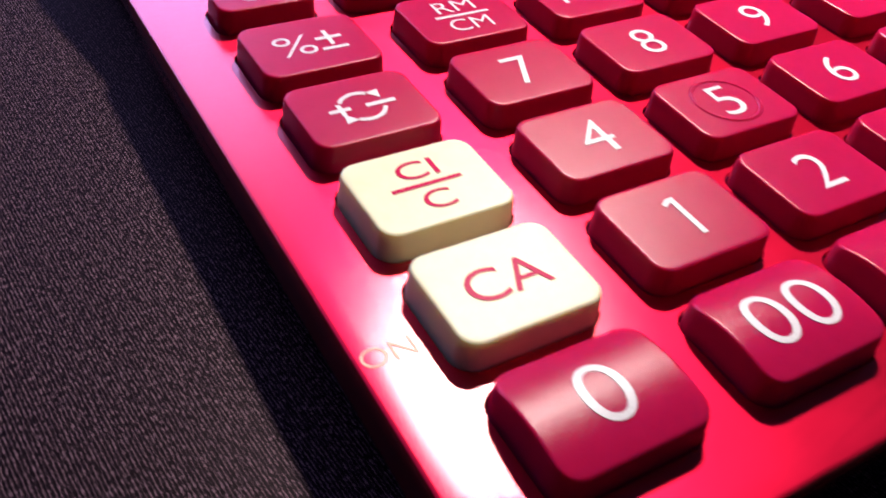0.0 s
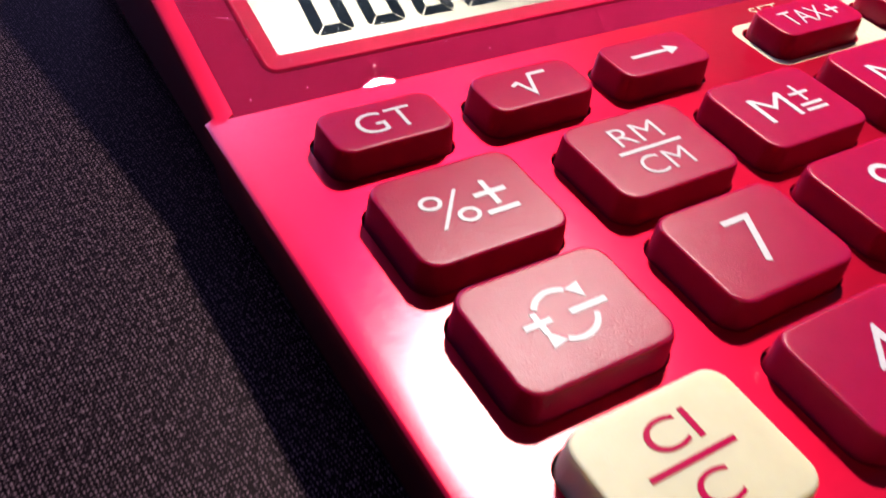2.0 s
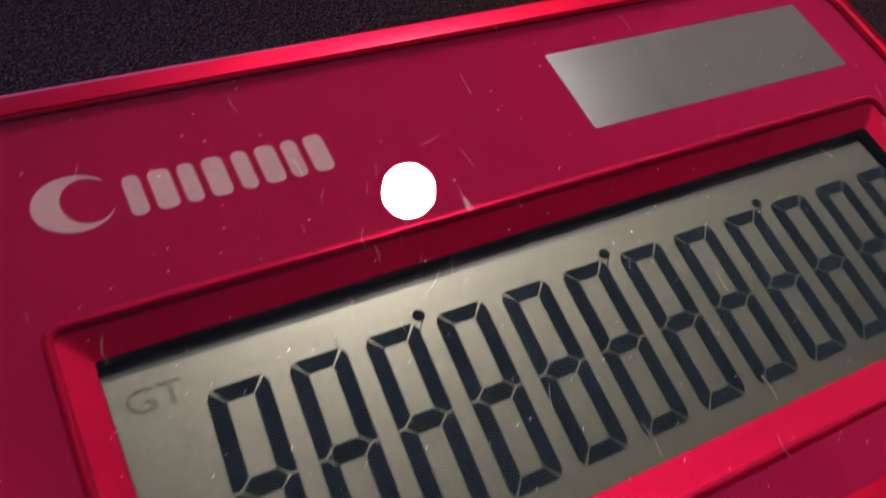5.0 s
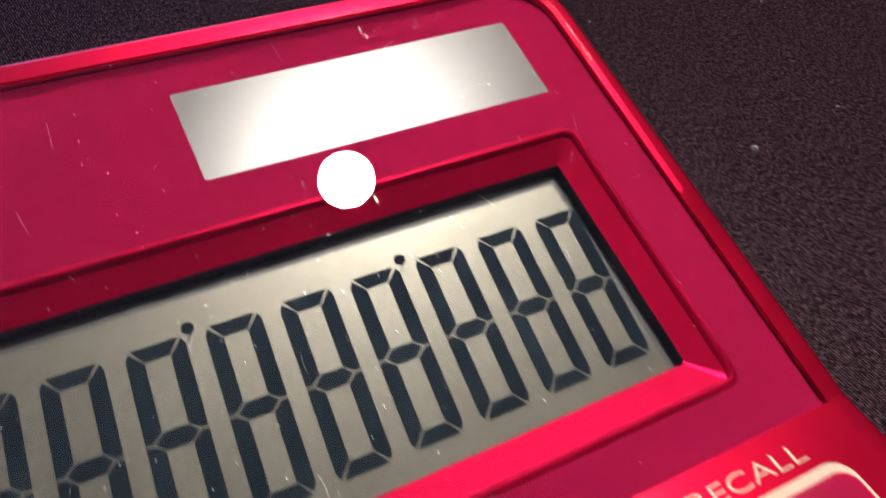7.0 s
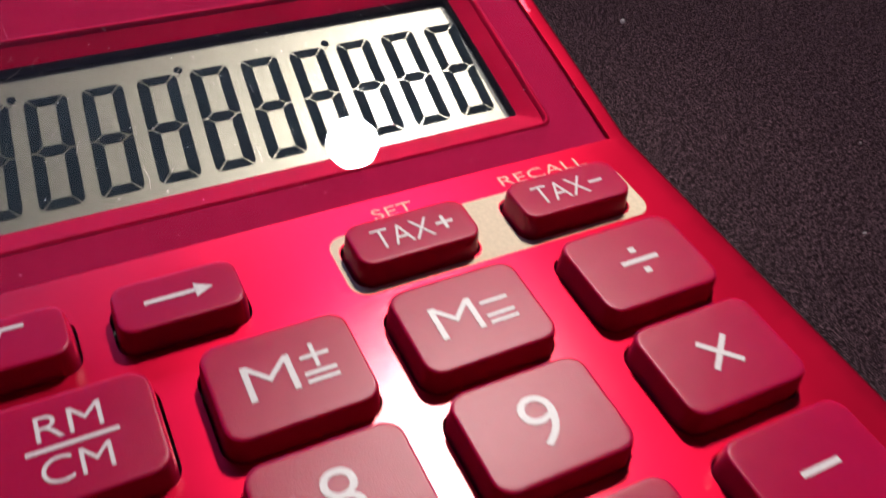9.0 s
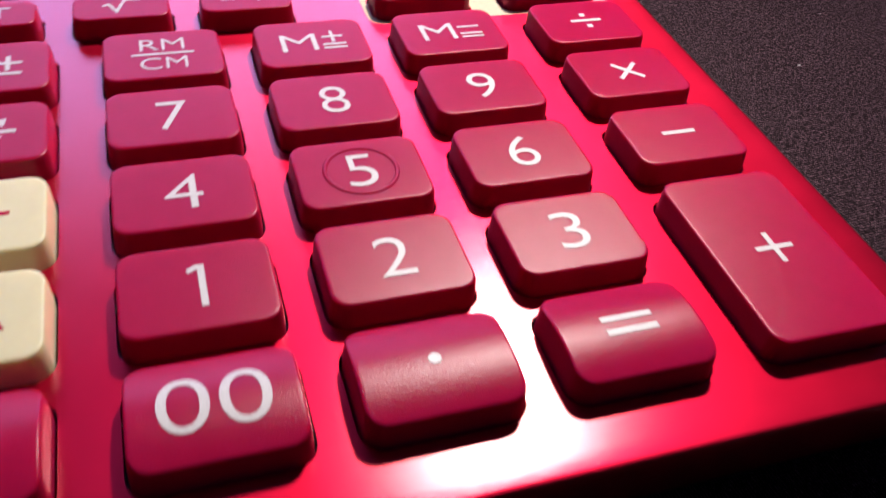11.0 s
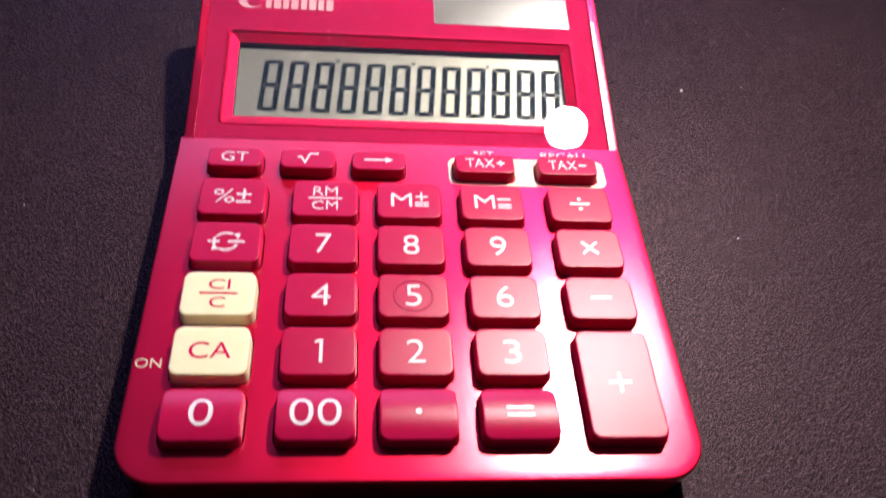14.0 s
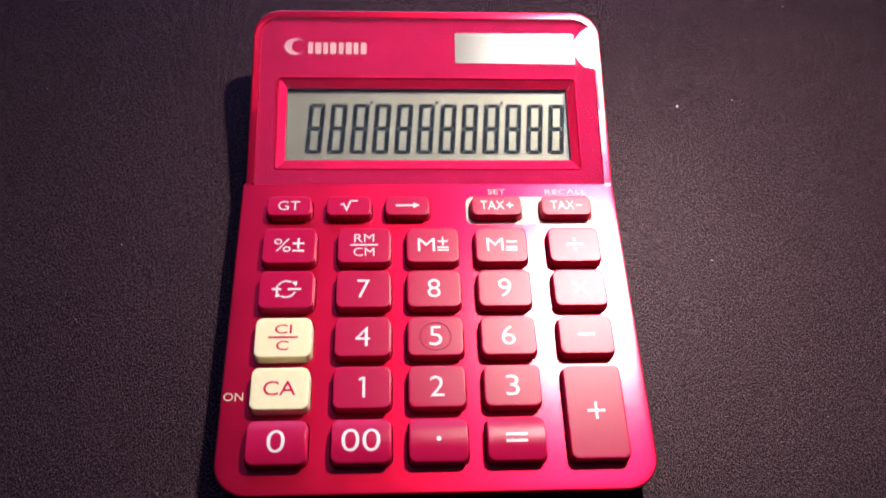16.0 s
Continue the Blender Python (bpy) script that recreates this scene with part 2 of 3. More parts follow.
def sheet(outer, holes, thick, to_world, name):
    """A flat sheet with real holes, as mesh data: outer and holes are lists of (x, y) in plan units."""
    curve = bpy.data.curves.new(name, "CURVE")
    curve.dimensions = "2D"
    curve.fill_mode = "BOTH"
    curve.extrude = thick / 2 * U
    for loop in (outer, *holes):
        s = curve.splines.new("POLY")
        s.points.add(len(loop) - 1)
        for pt, (x, y) in zip(s.points, loop):
            pt.co = (x * U, y * U, 0, 1)
        s.use_cyclic_u = True
    ob = new(name, curve)
    bpy.context.view_layer.update()
    me = bpy.data.meshes.new_from_object(ob.evaluated_get(bpy.context.evaluated_depsgraph_get()))
    bpy.data.objects.remove(ob)
    bpy.data.curves.remove(curve)
    me.transform(to_world)
    bm = bmesh.new()
    bm.from_mesh(me)
    bpy.data.meshes.remove(me)
    bmesh.ops.remove_doubles(bm, verts=bm.verts, dist=1e-7)
    return bm


def lettering(text, size, width=None, thin=0.009):
    """The built-in font as a thin mesh centred on its own middle; size: height of the capitals, width: overall width, in plan units."""
    curve = bpy.data.curves.new("lettering", "FONT")
    curve.body = text
    curve.extrude = 0.02
    curve.offset = -thin
    ob = new("lettering", curve)
    bpy.context.view_layer.update()
    me = bpy.data.meshes.new_from_object(ob.evaluated_get(bpy.context.evaluated_depsgraph_get()))
    bpy.data.objects.remove(ob)
    bpy.data.curves.remove(curve)
    bm = bmesh.new()
    bm.from_mesh(me)
    bpy.data.meshes.remove(me)
    xs, ys = [v.co.x for v in bm.verts], [v.co.y for v in bm.verts]
    k = size / (max(ys) - min(ys)) if size else 1
    kx = width / (max(xs) - min(xs)) if width else k
    mx, my = (max(xs) + min(xs)) / 2, (max(ys) + min(ys)) / 2
    for v in bm.verts:
        v.co = Vector(((v.co.x - mx) * kx, (v.co.y - my) * k, math.copysign(0.02, v.co.z))) * U
    return bm


def bar(bm, x0, y0, x1, y1, w):
    """A straight stroke of width w from one point to another, as a thin prism."""
    a, b = Vector((x0, y0, 0)), Vector((x1, y1, 0))
    side = Vector((-(b - a).y, (b - a).x, 0)).normalized() * w / 2
    low = [a + side, a - side, b - side, b + side]
    loft(bm, [[p + Vector((0, 0, -0.02)) for p in low], [p + Vector((0, 0, 0.02)) for p in low]], True, True)


def strip(bm, pts, w, closed=False):
    """A bent stroke of width w through the given points, mitred at the bends."""
    count = len(pts)
    left, right = [], []
    for i, p in enumerate(pts):
        before = Vector(pts[i - 1]) if i else None
        after = Vector(pts[i + 1]) if i + 1 < count else None
        here = Vector(p)
        d1 = (here - before).normalized() if before else (after - here).normalized()
        d2 = (after - here).normalized() if after else d1
        mid = (d1 + d2).normalized()
        side = Vector((-mid.y, mid.x)) * (w / 2 / max(0.35, mid.dot(d1)))
        left.append(here + side)
        right.append(here - side)
    for i in range(count - 1):
        prism(bm, [tuple(left[i]), tuple(right[i]), tuple(right[i + 1]), tuple(left[i + 1])])


def arc(bm, cx, cy, r, a0, a1, w, n=14):
    """A curved stroke."""
    strip(bm, [(cx + r * math.cos(radians(a0 + (a1 - a0) * k / n)), cy + r * math.sin(radians(a0 + (a1 - a0) * k / n))) for k in range(n + 1)], w)


def cross(bm, cx, cy, reach, w, turn=0.0):
    """A plus sign, or a times sign when turned, as one outline."""
    h = w / 2
    pts = [(h, h), (h, reach), (-h, reach), (-h, h), (-reach, h), (-reach, -h), (-h, -h), (-h, -reach), (h, -reach), (h, -h), (reach, -h), (reach, h)]
    c, q = math.cos(radians(turn)), math.sin(radians(turn))
    prism(bm, [(cx + x * c - y * q, cy + x * q + y * c) for x, y in pts])


def prism(bm, pts, z0=-0.02, z1=0.02):
    loft(bm, [[(x, y, z0) for x, y in pts], [(x, y, z1) for x, y in pts]], True, True)


def merge(bm, other, dx=0.0, dy=0.0):
    me = bpy.data.meshes.new("merge")
    other.to_mesh(me)
    other.free()
    me.transform(Matrix.Translation((dx * U, dy * U, 0)))
    bm.from_mesh(me)
    bpy.data.meshes.remove(me)


# ---- the setting ----
Z0 = 13.4             # height of the key tops over the cloth, plan units
FACE = Z0 - 3.1       # height of the metal face
TILT = 13.3           # slope of the display
HINGE = 51.1          # where the display begins
SLOPE = math.tan(radians(TILT))


def room():
    bm = bmesh.new()
    bmesh.ops.create_grid(bm, x_segments=24, y_segments=24, size=2.0)
    for v in bm.verts:
        far = max(0.0, v.co.xy.length - 0.25)
        v.co.z = 0.004 * far * noise.noise(v.co * 2.1)
    ground = mesh_object("ground", bm, CLOTH, turn=False)
    tagged(ground, "dark charcoal woven cloth laid over the table", "cloth", kind="structure")
    h = 2.2
    for name, x0, y0, x1, y1 in (("wall_south", -2.1, -2.1, 2.1, -2.0), ("wall_east", 2.0, -2.0, 2.1, 2.0), ("wall_west", -2.1, -2.0, -2.0, 2.0)):
        bm = bmesh.new()
        bmesh.ops.create_cube(bm, size=1, matrix=Matrix.Translation(((x0 + x1) / 2, (y0 + y1) / 2, h / 2 - 0.05)) @ Matrix.Diagonal((x1 - x0, y1 - y0, h + 0.1, 1)))
        tagged(mesh_object(name, bm, WALL, smooth=False), "plain dim wall", "wall", kind="structure")
    # the far wall has the window's opening
    wx0, wx1, wz0, wz1 = -0.97, 0.77, 0.70, 1.56
    bm = bmesh.new()
    for x0, x1, z0, z1 in ((-2.1, wx0, -0.1, h), (wx1, 2.1, -0.1, h), (wx0, wx1, -0.1, wz0), (wx0, wx1, wz1, h)):
        bmesh.ops.create_cube(bm, size=1, matrix=Matrix.Translation(((x0 + x1) / 2, 2.05, (z0 + z1) / 2)) @ Matrix.Diagonal((x1 - x0, 0.1, z1 - z0, 1)))
    tagged(mesh_object("wall_north", bm, WALL, smooth=False), "plain dim wall with a window opening", "wall", kind="structure")
    bm = bmesh.new()
    bmesh.ops.create_cube(bm, size=1, matrix=Matrix.Translation((0, 0, h + 0.05)) @ Matrix.Diagonal((4.2, 4.2, 0.1, 1)))
    tagged(mesh_object("ceiling", bm, WALL, smooth=False), "plain dim ceiling", "ceiling", kind="structure")


room()

# ---- the calculator ----
calculator = new("calculator")
tagged(calculator, "crimson metal desk calculator with sloped display lying on dark cloth", "calculator")


def top_at(y):
    return FACE + max(0.0, y - HINGE) * SLOPE


BACK = 109.7
HALF = 55.6


def outline(inset):
    """The housing's plan outline, with points wherever the slope begins."""
    pts = rounded(-HALF + inset, -41.9 + inset, HALF - inset, BACK - inset, max(0.6, 8.6 - inset), 10, max(0.6, 8.6 - inset))
    out = []
    for (xa, ya), (xb, yb) in zip(pts, pts[1:] + pts[:1]):
        out.append((xa, ya))
        cuts = [HINGE - 0.7, HINGE, HINGE + 0.5, HINGE + 1.2, HINGE + 2.0, 20.0, 80.0, 0.0]
        inside = sorted((c for c in cuts if min(ya, yb) + 0.5 < c < max(ya, yb) - 0.5), reverse=yb < ya)
        for c in inside:
            f = (c - ya) / (yb - ya)
            out.append((xa + (xb - xa) * f, c))
    # the display block stands a trace in from the key block on its west side
    return [(x + 0.85 if y > HINGE + 0.4 and x < -40 else x, y) for x, y in out]


def housing():
    rings = []
    for inset, drop in ((2.3, 1.5), (2.3, 0.0), (0.5, 0.0), (0.3, 0.02), (0.12, 0.10), (0.02, 0.28), (0.0, 0.6), (0.0, 1.5)):
        rings.append([(x, y, top_at(y) - drop) for x, y in outline(inset)])
    for inset, share in ((0.4, 0.25), (0.85, 0.55), (1.25, 0.85), (1.45, 0.96), (1.9, 1.0)):
        rings.append([(x, y, (top_at(y) - 1.5) * (1 - share) + 0.55 * share) for x, y in outline(inset)])
    bm = bmesh.new()
    loft(bm, rings)
    part("housing", bm, RED_METAL, calculator, "crimson anodised metal shell with rounded edges")
    bm = bmesh.new()
    loft(bm, [[(x, y, z) for x, y in outline(i)] for i, z in ((2.0, 0.75), (2.3, 0.35), (3.6, 0.0))], True, True)
    part("base", bm, BLACK, calculator, "matt black plastic base")
    # added black sheet: gives the key openings their shade, hiding the red shell inside
    bm = bmesh.new()
    loft(bm, [[(x, y, z) for x, y in rounded(-52.8, -39, 52.8, 50.5, 4)] for z in (FACE - 3.4, FACE - 2.6)], True, True)
    part("key_cavity_shade", bm, BLACK, calculator, "unseen black sheet that stands in for the shade under the keys")


COLS = (-40.3, -19.3, 0.1, 19.7, 40.8)
CAPS = []             # name, label, x, y, width, depth, kind


def list_caps():
    words = {0: ("percent", "change", "clear entry", "clear all", "zero"), 1: ("memory recall", "seven", "four", "one", "double zero"),
             2: ("memory plus", "eight", "five", "two", "point"), 3: ("memory total", "nine", "six", "three", "equals"), 4: ("divide", "times", "minus")}
    rows = (28.0, 13.9, -0.6, -15.0, -29.2)
    for c, names in words.items():
        for r, word in enumerate(names):
            CAPS.append((word, COLS[c], rows[r] - 0.12, 14.8, 11.45))
    CAPS.append(("plus", 40.8, -22.4, 15.2, 25.2))
    for word, x, w in (("grand total", -41.1, 12.6), ("root", -23.9, 12.7), ("shift", -6.9, 12.7), ("tax plus", 19.2, 14.6), ("tax minus", 39.9, 14.7)):
        CAPS.append((word, x, 41.4, w, 6.6))


list_caps()


def face_plate():
    holes = [rounded(x - w / 2 - 0.55, y - d / 2 - 0.4, x + w / 2 + 0.55, y + d / 2 + 0.5, 2.4 if d > 7 else 2.0) for _, x, y, w, d in CAPS]
    flat = rounded(-HALF + 2.3, -39.6, HALF - 2.3, HINGE, 6.3, 10, 0.05)
    bm = sheet(flat, holes, 0.5, Matrix.Translation((0, 0, (FACE - 0.25) * U)), "face_plate")
    part("face_plate", bm, RED_METAL, calculator, "crimson brushed metal face with key openings", smooth=False)
    # pale printed field round the two tax keys
    inner = [rounded(x - w / 2 - 0.62, y - d / 2 - 0.62, x + w / 2 + 0.62, y + d / 2 + 0.62, 2.0) for _, x, y, w, d in CAPS if _.startswith("tax")]
    bm = sheet(rounded(10.5, 36.7, 50.0, 46.4, 2.2), inner, 0.03, Matrix.Translation((0, 0, (FACE + 0.012) * U)), "tax_field")
    part("tax_field", bm, PRINT_GOLD, calculator, "pale gold printed field", smooth=False)
    for text, x, y, w, h in (("SET", 19.9, 48.3, 5.2, 1.75), ("RECALL", 40.9, 48.3, 12.6, 1.75), ("ON", -52.4, -16.1, 5.0, 2.1)):
        ob = part("face_lettering", lettering(text, h, w), PRINT_GOLD, calculator, "pale gold printed word", smooth=False)
        ob.matrix_basis = Matrix.Translation((x * U, y * U, (FACE + 0.03) * U))


def key_mesh(w, d, crowned):
    """A key cap: straight sides, rounded corners, softened upper edge; crowned keys fall away to the front."""
    def z_top(y):
        return 0.5 - (y + 0.6) ** 2 / 32 if crowned else 0.0
    r = 1.9 if d > 7 else 1.7

    def ring(grow, radius):
        pts = rounded(-w / 2 - grow, -d / 2 - grow, w / 2 + grow, d / 2 + grow, radius)
        if not crowned:
            return pts
        out = []
        for (xa, ya), (xb, yb) in zip(pts, pts[1:] + pts[:1]):
            n = 10 if abs(yb - ya) > 2 else 1
            out += [(xa + (xb - xa) * k / n, ya + (yb - ya) * k / n) for k in range(n)]
        return out
    bm = bmesh.new()
    rings = []
    for grow, z in ((0.28, -5.4), (0.22, -2.8), (0.08, -0.75)):
        rings.append([(x, y, z + (z_top(y) if z > -1 else 0)) for x, y in ring(grow, r + grow)])
    for inset, drop in ((0.0, 0.30), (0.06, 0.11), (0.17, 0.02), (0.3, 0.0), (0.55, 0.0)):
        rings.append([(x, y, z_top(y) - drop) for x, y in ring(-inset, r - inset * 0.6)])
    last = rings[-1]
    for k in (0.92, 0.84, 0.75, 0.66, 0.58, 0.5, 0.42, 0.33, 0.25, 0.15, 0.06) if crowned else (0.75, 0.5, 0.25):
        rings.append([(x * k, y * k, z_top(y * k)) for x, y, _ in last])
    loft(bm, rings, True, True)
    return bm


def legend_mesh(word):
    """The printed sign of a key."""
    bm = bmesh.new()
    font = {"seven": ("7", 5.6, 3.5), "eight": ("8", 5.6, 3.5), "nine": ("9", 5.6, 3.6), "four": ("4", 5.6, 4.0), "five": ("5", 5.6, 3.4), "six": ("6", 5.6, 3.6),
            "two": ("2", 5.6, 3.7), "three": ("3", 5.6, 3.5), "zero": ("0", 5.8, 4.4), "double zero": ("00", 5.8, 9.6),
            "clear all": ("CA", 3.9, 8.2), "grand total": ("GT", 3.1, 6.2), "tax plus": ("TAX+", 3.0, 9.4), "tax minus": ("TAX-", 3.0, 9.4)}
    w = 0.55
    if word in font:
        text, h, width = font[word]
        if word == "tax minus":
            merge(bm, lettering("TAX", h, 7.0), -1.2)
            bar(bm, 2.8, 0, 4.7, 0, 0.4)
        elif word == "tax plus":
            merge(bm, lettering("TAX", h, 7.0), -1.2)
            cross(bm, 3.9, 0, 1.05, 0.4)
        else:
            merge(bm, lettering(text, h, width, 0.002 if word == "clear all" else 0.008))
    elif word == "one":
        prism(bm, [(0.15, -2.8), (0.82, -2.8), (0.82, 2.8), (-0.05, 2.8), (-0.95, 2.25), (-0.72, 1.75), (0.15, 2.2)])
    elif word == "percent":
        merge(bm, lettering("%", 4.3, 4.7), -1.9)
        cross(bm, 2.55, 0.6, 1.65, w)
        bar(bm, 0.9, -1.8, 4.2, -1.8, w)
    elif word == "memory recall":
        merge(bm, lettering("RM", 2.7, 5.6), 0, 2.3)
        merge(bm, lettering("CM", 2.7, 5.8), 0, -2.3)
        bar(bm, -3.9, 0, 3.9, 0, 0.42)
    elif word == "clear entry":
        merge(bm, lettering("CI", 2.7, 4.4, 0.0), 0, 2.4)
        merge(bm, lettering("C", 2.7, 3.2, 0.0), 0, -2.4)
        bar(bm, -3.9, 0, 3.9, 0, 0.5)
    elif word in ("memory plus", "memory total"):
        merge(bm, lettering("M", 4.2, 4.8), -1.8)
        for y in (-0.9, -1.8):
            bar(bm, 1.3, y, 4.5, y, 0.42)
        if word == "memory plus":
            cross(bm, 2.9, 1.1, 1.45, 0.42)
        else:
            bar(bm, 1.3, 0.9, 4.5, 0.9, 0.42)
    elif word == "change":
        arc(bm, 0, 0, 2.5, 58, 148, 0.5)
        arc(bm, 0, 0, 2.5, 238, 340, 0.5)
        prism(bm, [(2.9, 2.5), (1.4, 2.2), (2.6, 0.8)], -0.02, 0.012)
        prism(bm, [(-2.9, -2.5), (-1.4, -2.2), (-2.6, -0.8)], -0.02, 0.012)
        bar(bm, 0.4, 0, 4.0, 0, 0.6)
        cross(bm, -2.5, 0, 1.1, 0.55)
        bar(bm, -3.95, 0, -3.62, 0, 0.55)
    elif word == "root":
        strip(bm, [(-2.4, 0.2), (-1.6, 0.6), (-0.6, -1.5), (0.5, 1.6), (2.6, 1.6)], 0.42)
    elif word == "shift":
        bar(bm, -3.4, 0, 1.8, 0, 0.5)
        prism(bm, [(1.7, -0.95), (3.5, 0), (1.7, 0.95)])
    elif word == "divide":
        bar(bm, -2.4, 0, 2.4, 0, 0.6)
        bar(bm, -0.4, 1.6, 0.4, 1.6, 0.8)
        bar(bm, -0.4, -1.6, 0.4, -1.6, 0.8)
    elif word == "times":
        cross(bm, 0, 0, 2.5, 0.62, 45)
    elif word == "minus":
        bar(bm, -2.3, 0, 2.3, 0, 0.65)
    elif word == "plus":
        cross(bm, 0, 0, 2.3, 0.65)
    elif word == "equals":
        bar(bm, -2.7, 0.85, 2.7, 0.85, 0.7)
        bar(bm, -2.7, -0.85, 2.7, -0.85, 0.7)
    elif word == "point":
        prism(bm, [(0.62 * math.cos(radians(a)), 0.62 * math.sin(radians(a))) for a in range(0, 360, 20)])
    return bm


def key_caps():
    meshes = {}
    for word, x, y, w, d in CAPS:
        cream = word.startswith("clear")
        crowned = y < -28 and d < 20
        kind = (w, d, crowned, cream)
        if kind not in meshes:
            ob = part("key", key_mesh(w, d, crowned), KEY_CREAM if cream else KEY_RED, calculator)
            meshes[kind] = ob.data
        else:
            ob = new("key", meshes[kind])
            ob.parent = calculator
        if cream:
            ob["label"] = "cream plastic key"
        elif d > 20:
            ob["label"] = "tall crimson plastic key"
        ob.matrix_basis = Matrix.Translation((x * U, y * U, Z0 * U))
        sign = legend_mesh(word)
        if crowned:
            bmesh.ops.subdivide_edges(sign, edges=[e for e in sign.edges if e.calc_length() > 0.8 * U], cuts=3)
            for v in sign.verts:
                v.co.z += (0.5 - (v.co.y / U + 0.6) ** 2 / 32) * U
        legend = part("legend", sign, PRINT_RED if cream else PRINT_WHITE, ob, "crimson printed sign" if cream else "white printed sign", smooth=False)
        legend.matrix_basis = Matrix.Translation((0, 0, 0.035 * U))
        if word == "five":
            bm = bmesh.new()
            n = 48
            rings = [[((4.1 + dr) * math.cos(2 * math.pi * k / n), (4.1 + dr) * math.sin(2 * math.pi * k / n), z) for k in range(n)] for dr, z in ((-0.3, -0.02), (-0.12, 0.14), (0.12, 0.14), (0.3, -0.02))]
            loft(bm, rings)
            part("locating_ridge", bm, KEY_RED, ob, "raised ring")


def on_slope(off=0.0):
    """Display coordinates (x, distance up the slope, height over it) to the world."""
    return Matrix.Translation((0, HINGE * U, FACE * U)) @ Matrix.Rotation(radians(TILT), 4, "X") @ Matrix.Translation((0, 0, off * U))


def on_cover():
    """The clear cover lies a trace steeper than the painted layer under it."""
    return on_slope() @ Matrix.Translation((0, 25 * U, 0)) @ Matrix.Rotation(radians(1.0), 4, "X") @ Matrix.Translation((0, -25 * U, 0))


def slanted(x0, v0, pts):
    return [(x0 + x + 0.076 * v, v0 + v) for x, v in pts]


def digit_shapes():
    """The seven bars of a digit, 5.1 wide and 17.2 high, with mitred corners and hairline gaps."""
    W, H, T, g = 5.1, 17.2, 1.45, 0.13
    m = H / 2
    top = [(T * 0.25 + g, H), (W - T * 0.25 - g, H), (W - T - g * 0.4, H - T * 0.95), (T + g * 0.4, H - T * 0.95)]
    bottom = [(x, H - y) for x, y in reversed(top)]
    mid = [(T * 0.45 + g, m), (T + g, m + T * 0.55), (W - T - g, m + T * 0.55), (W - T * 0.45 - g, m), (W - T - g, m - T * 0.55), (T + g, m - T * 0.55)]
    ul = [(0, m + g), (T * 0.4, m + g), (T, m + T * 0.6), (T, H - T * 0.95 - g), (T * 0.2, H - g * 1.5), (0, H - T * 0.55)]
    ll = [(x, H - y) for x, y in reversed(ul)]
    ur = [(W - x, y) for x, y in reversed(ul)]
    lr = [(W - x, y) for x, y in reversed(ll)]
    return (top, mid, bottom, ul, ll, ur, lr)


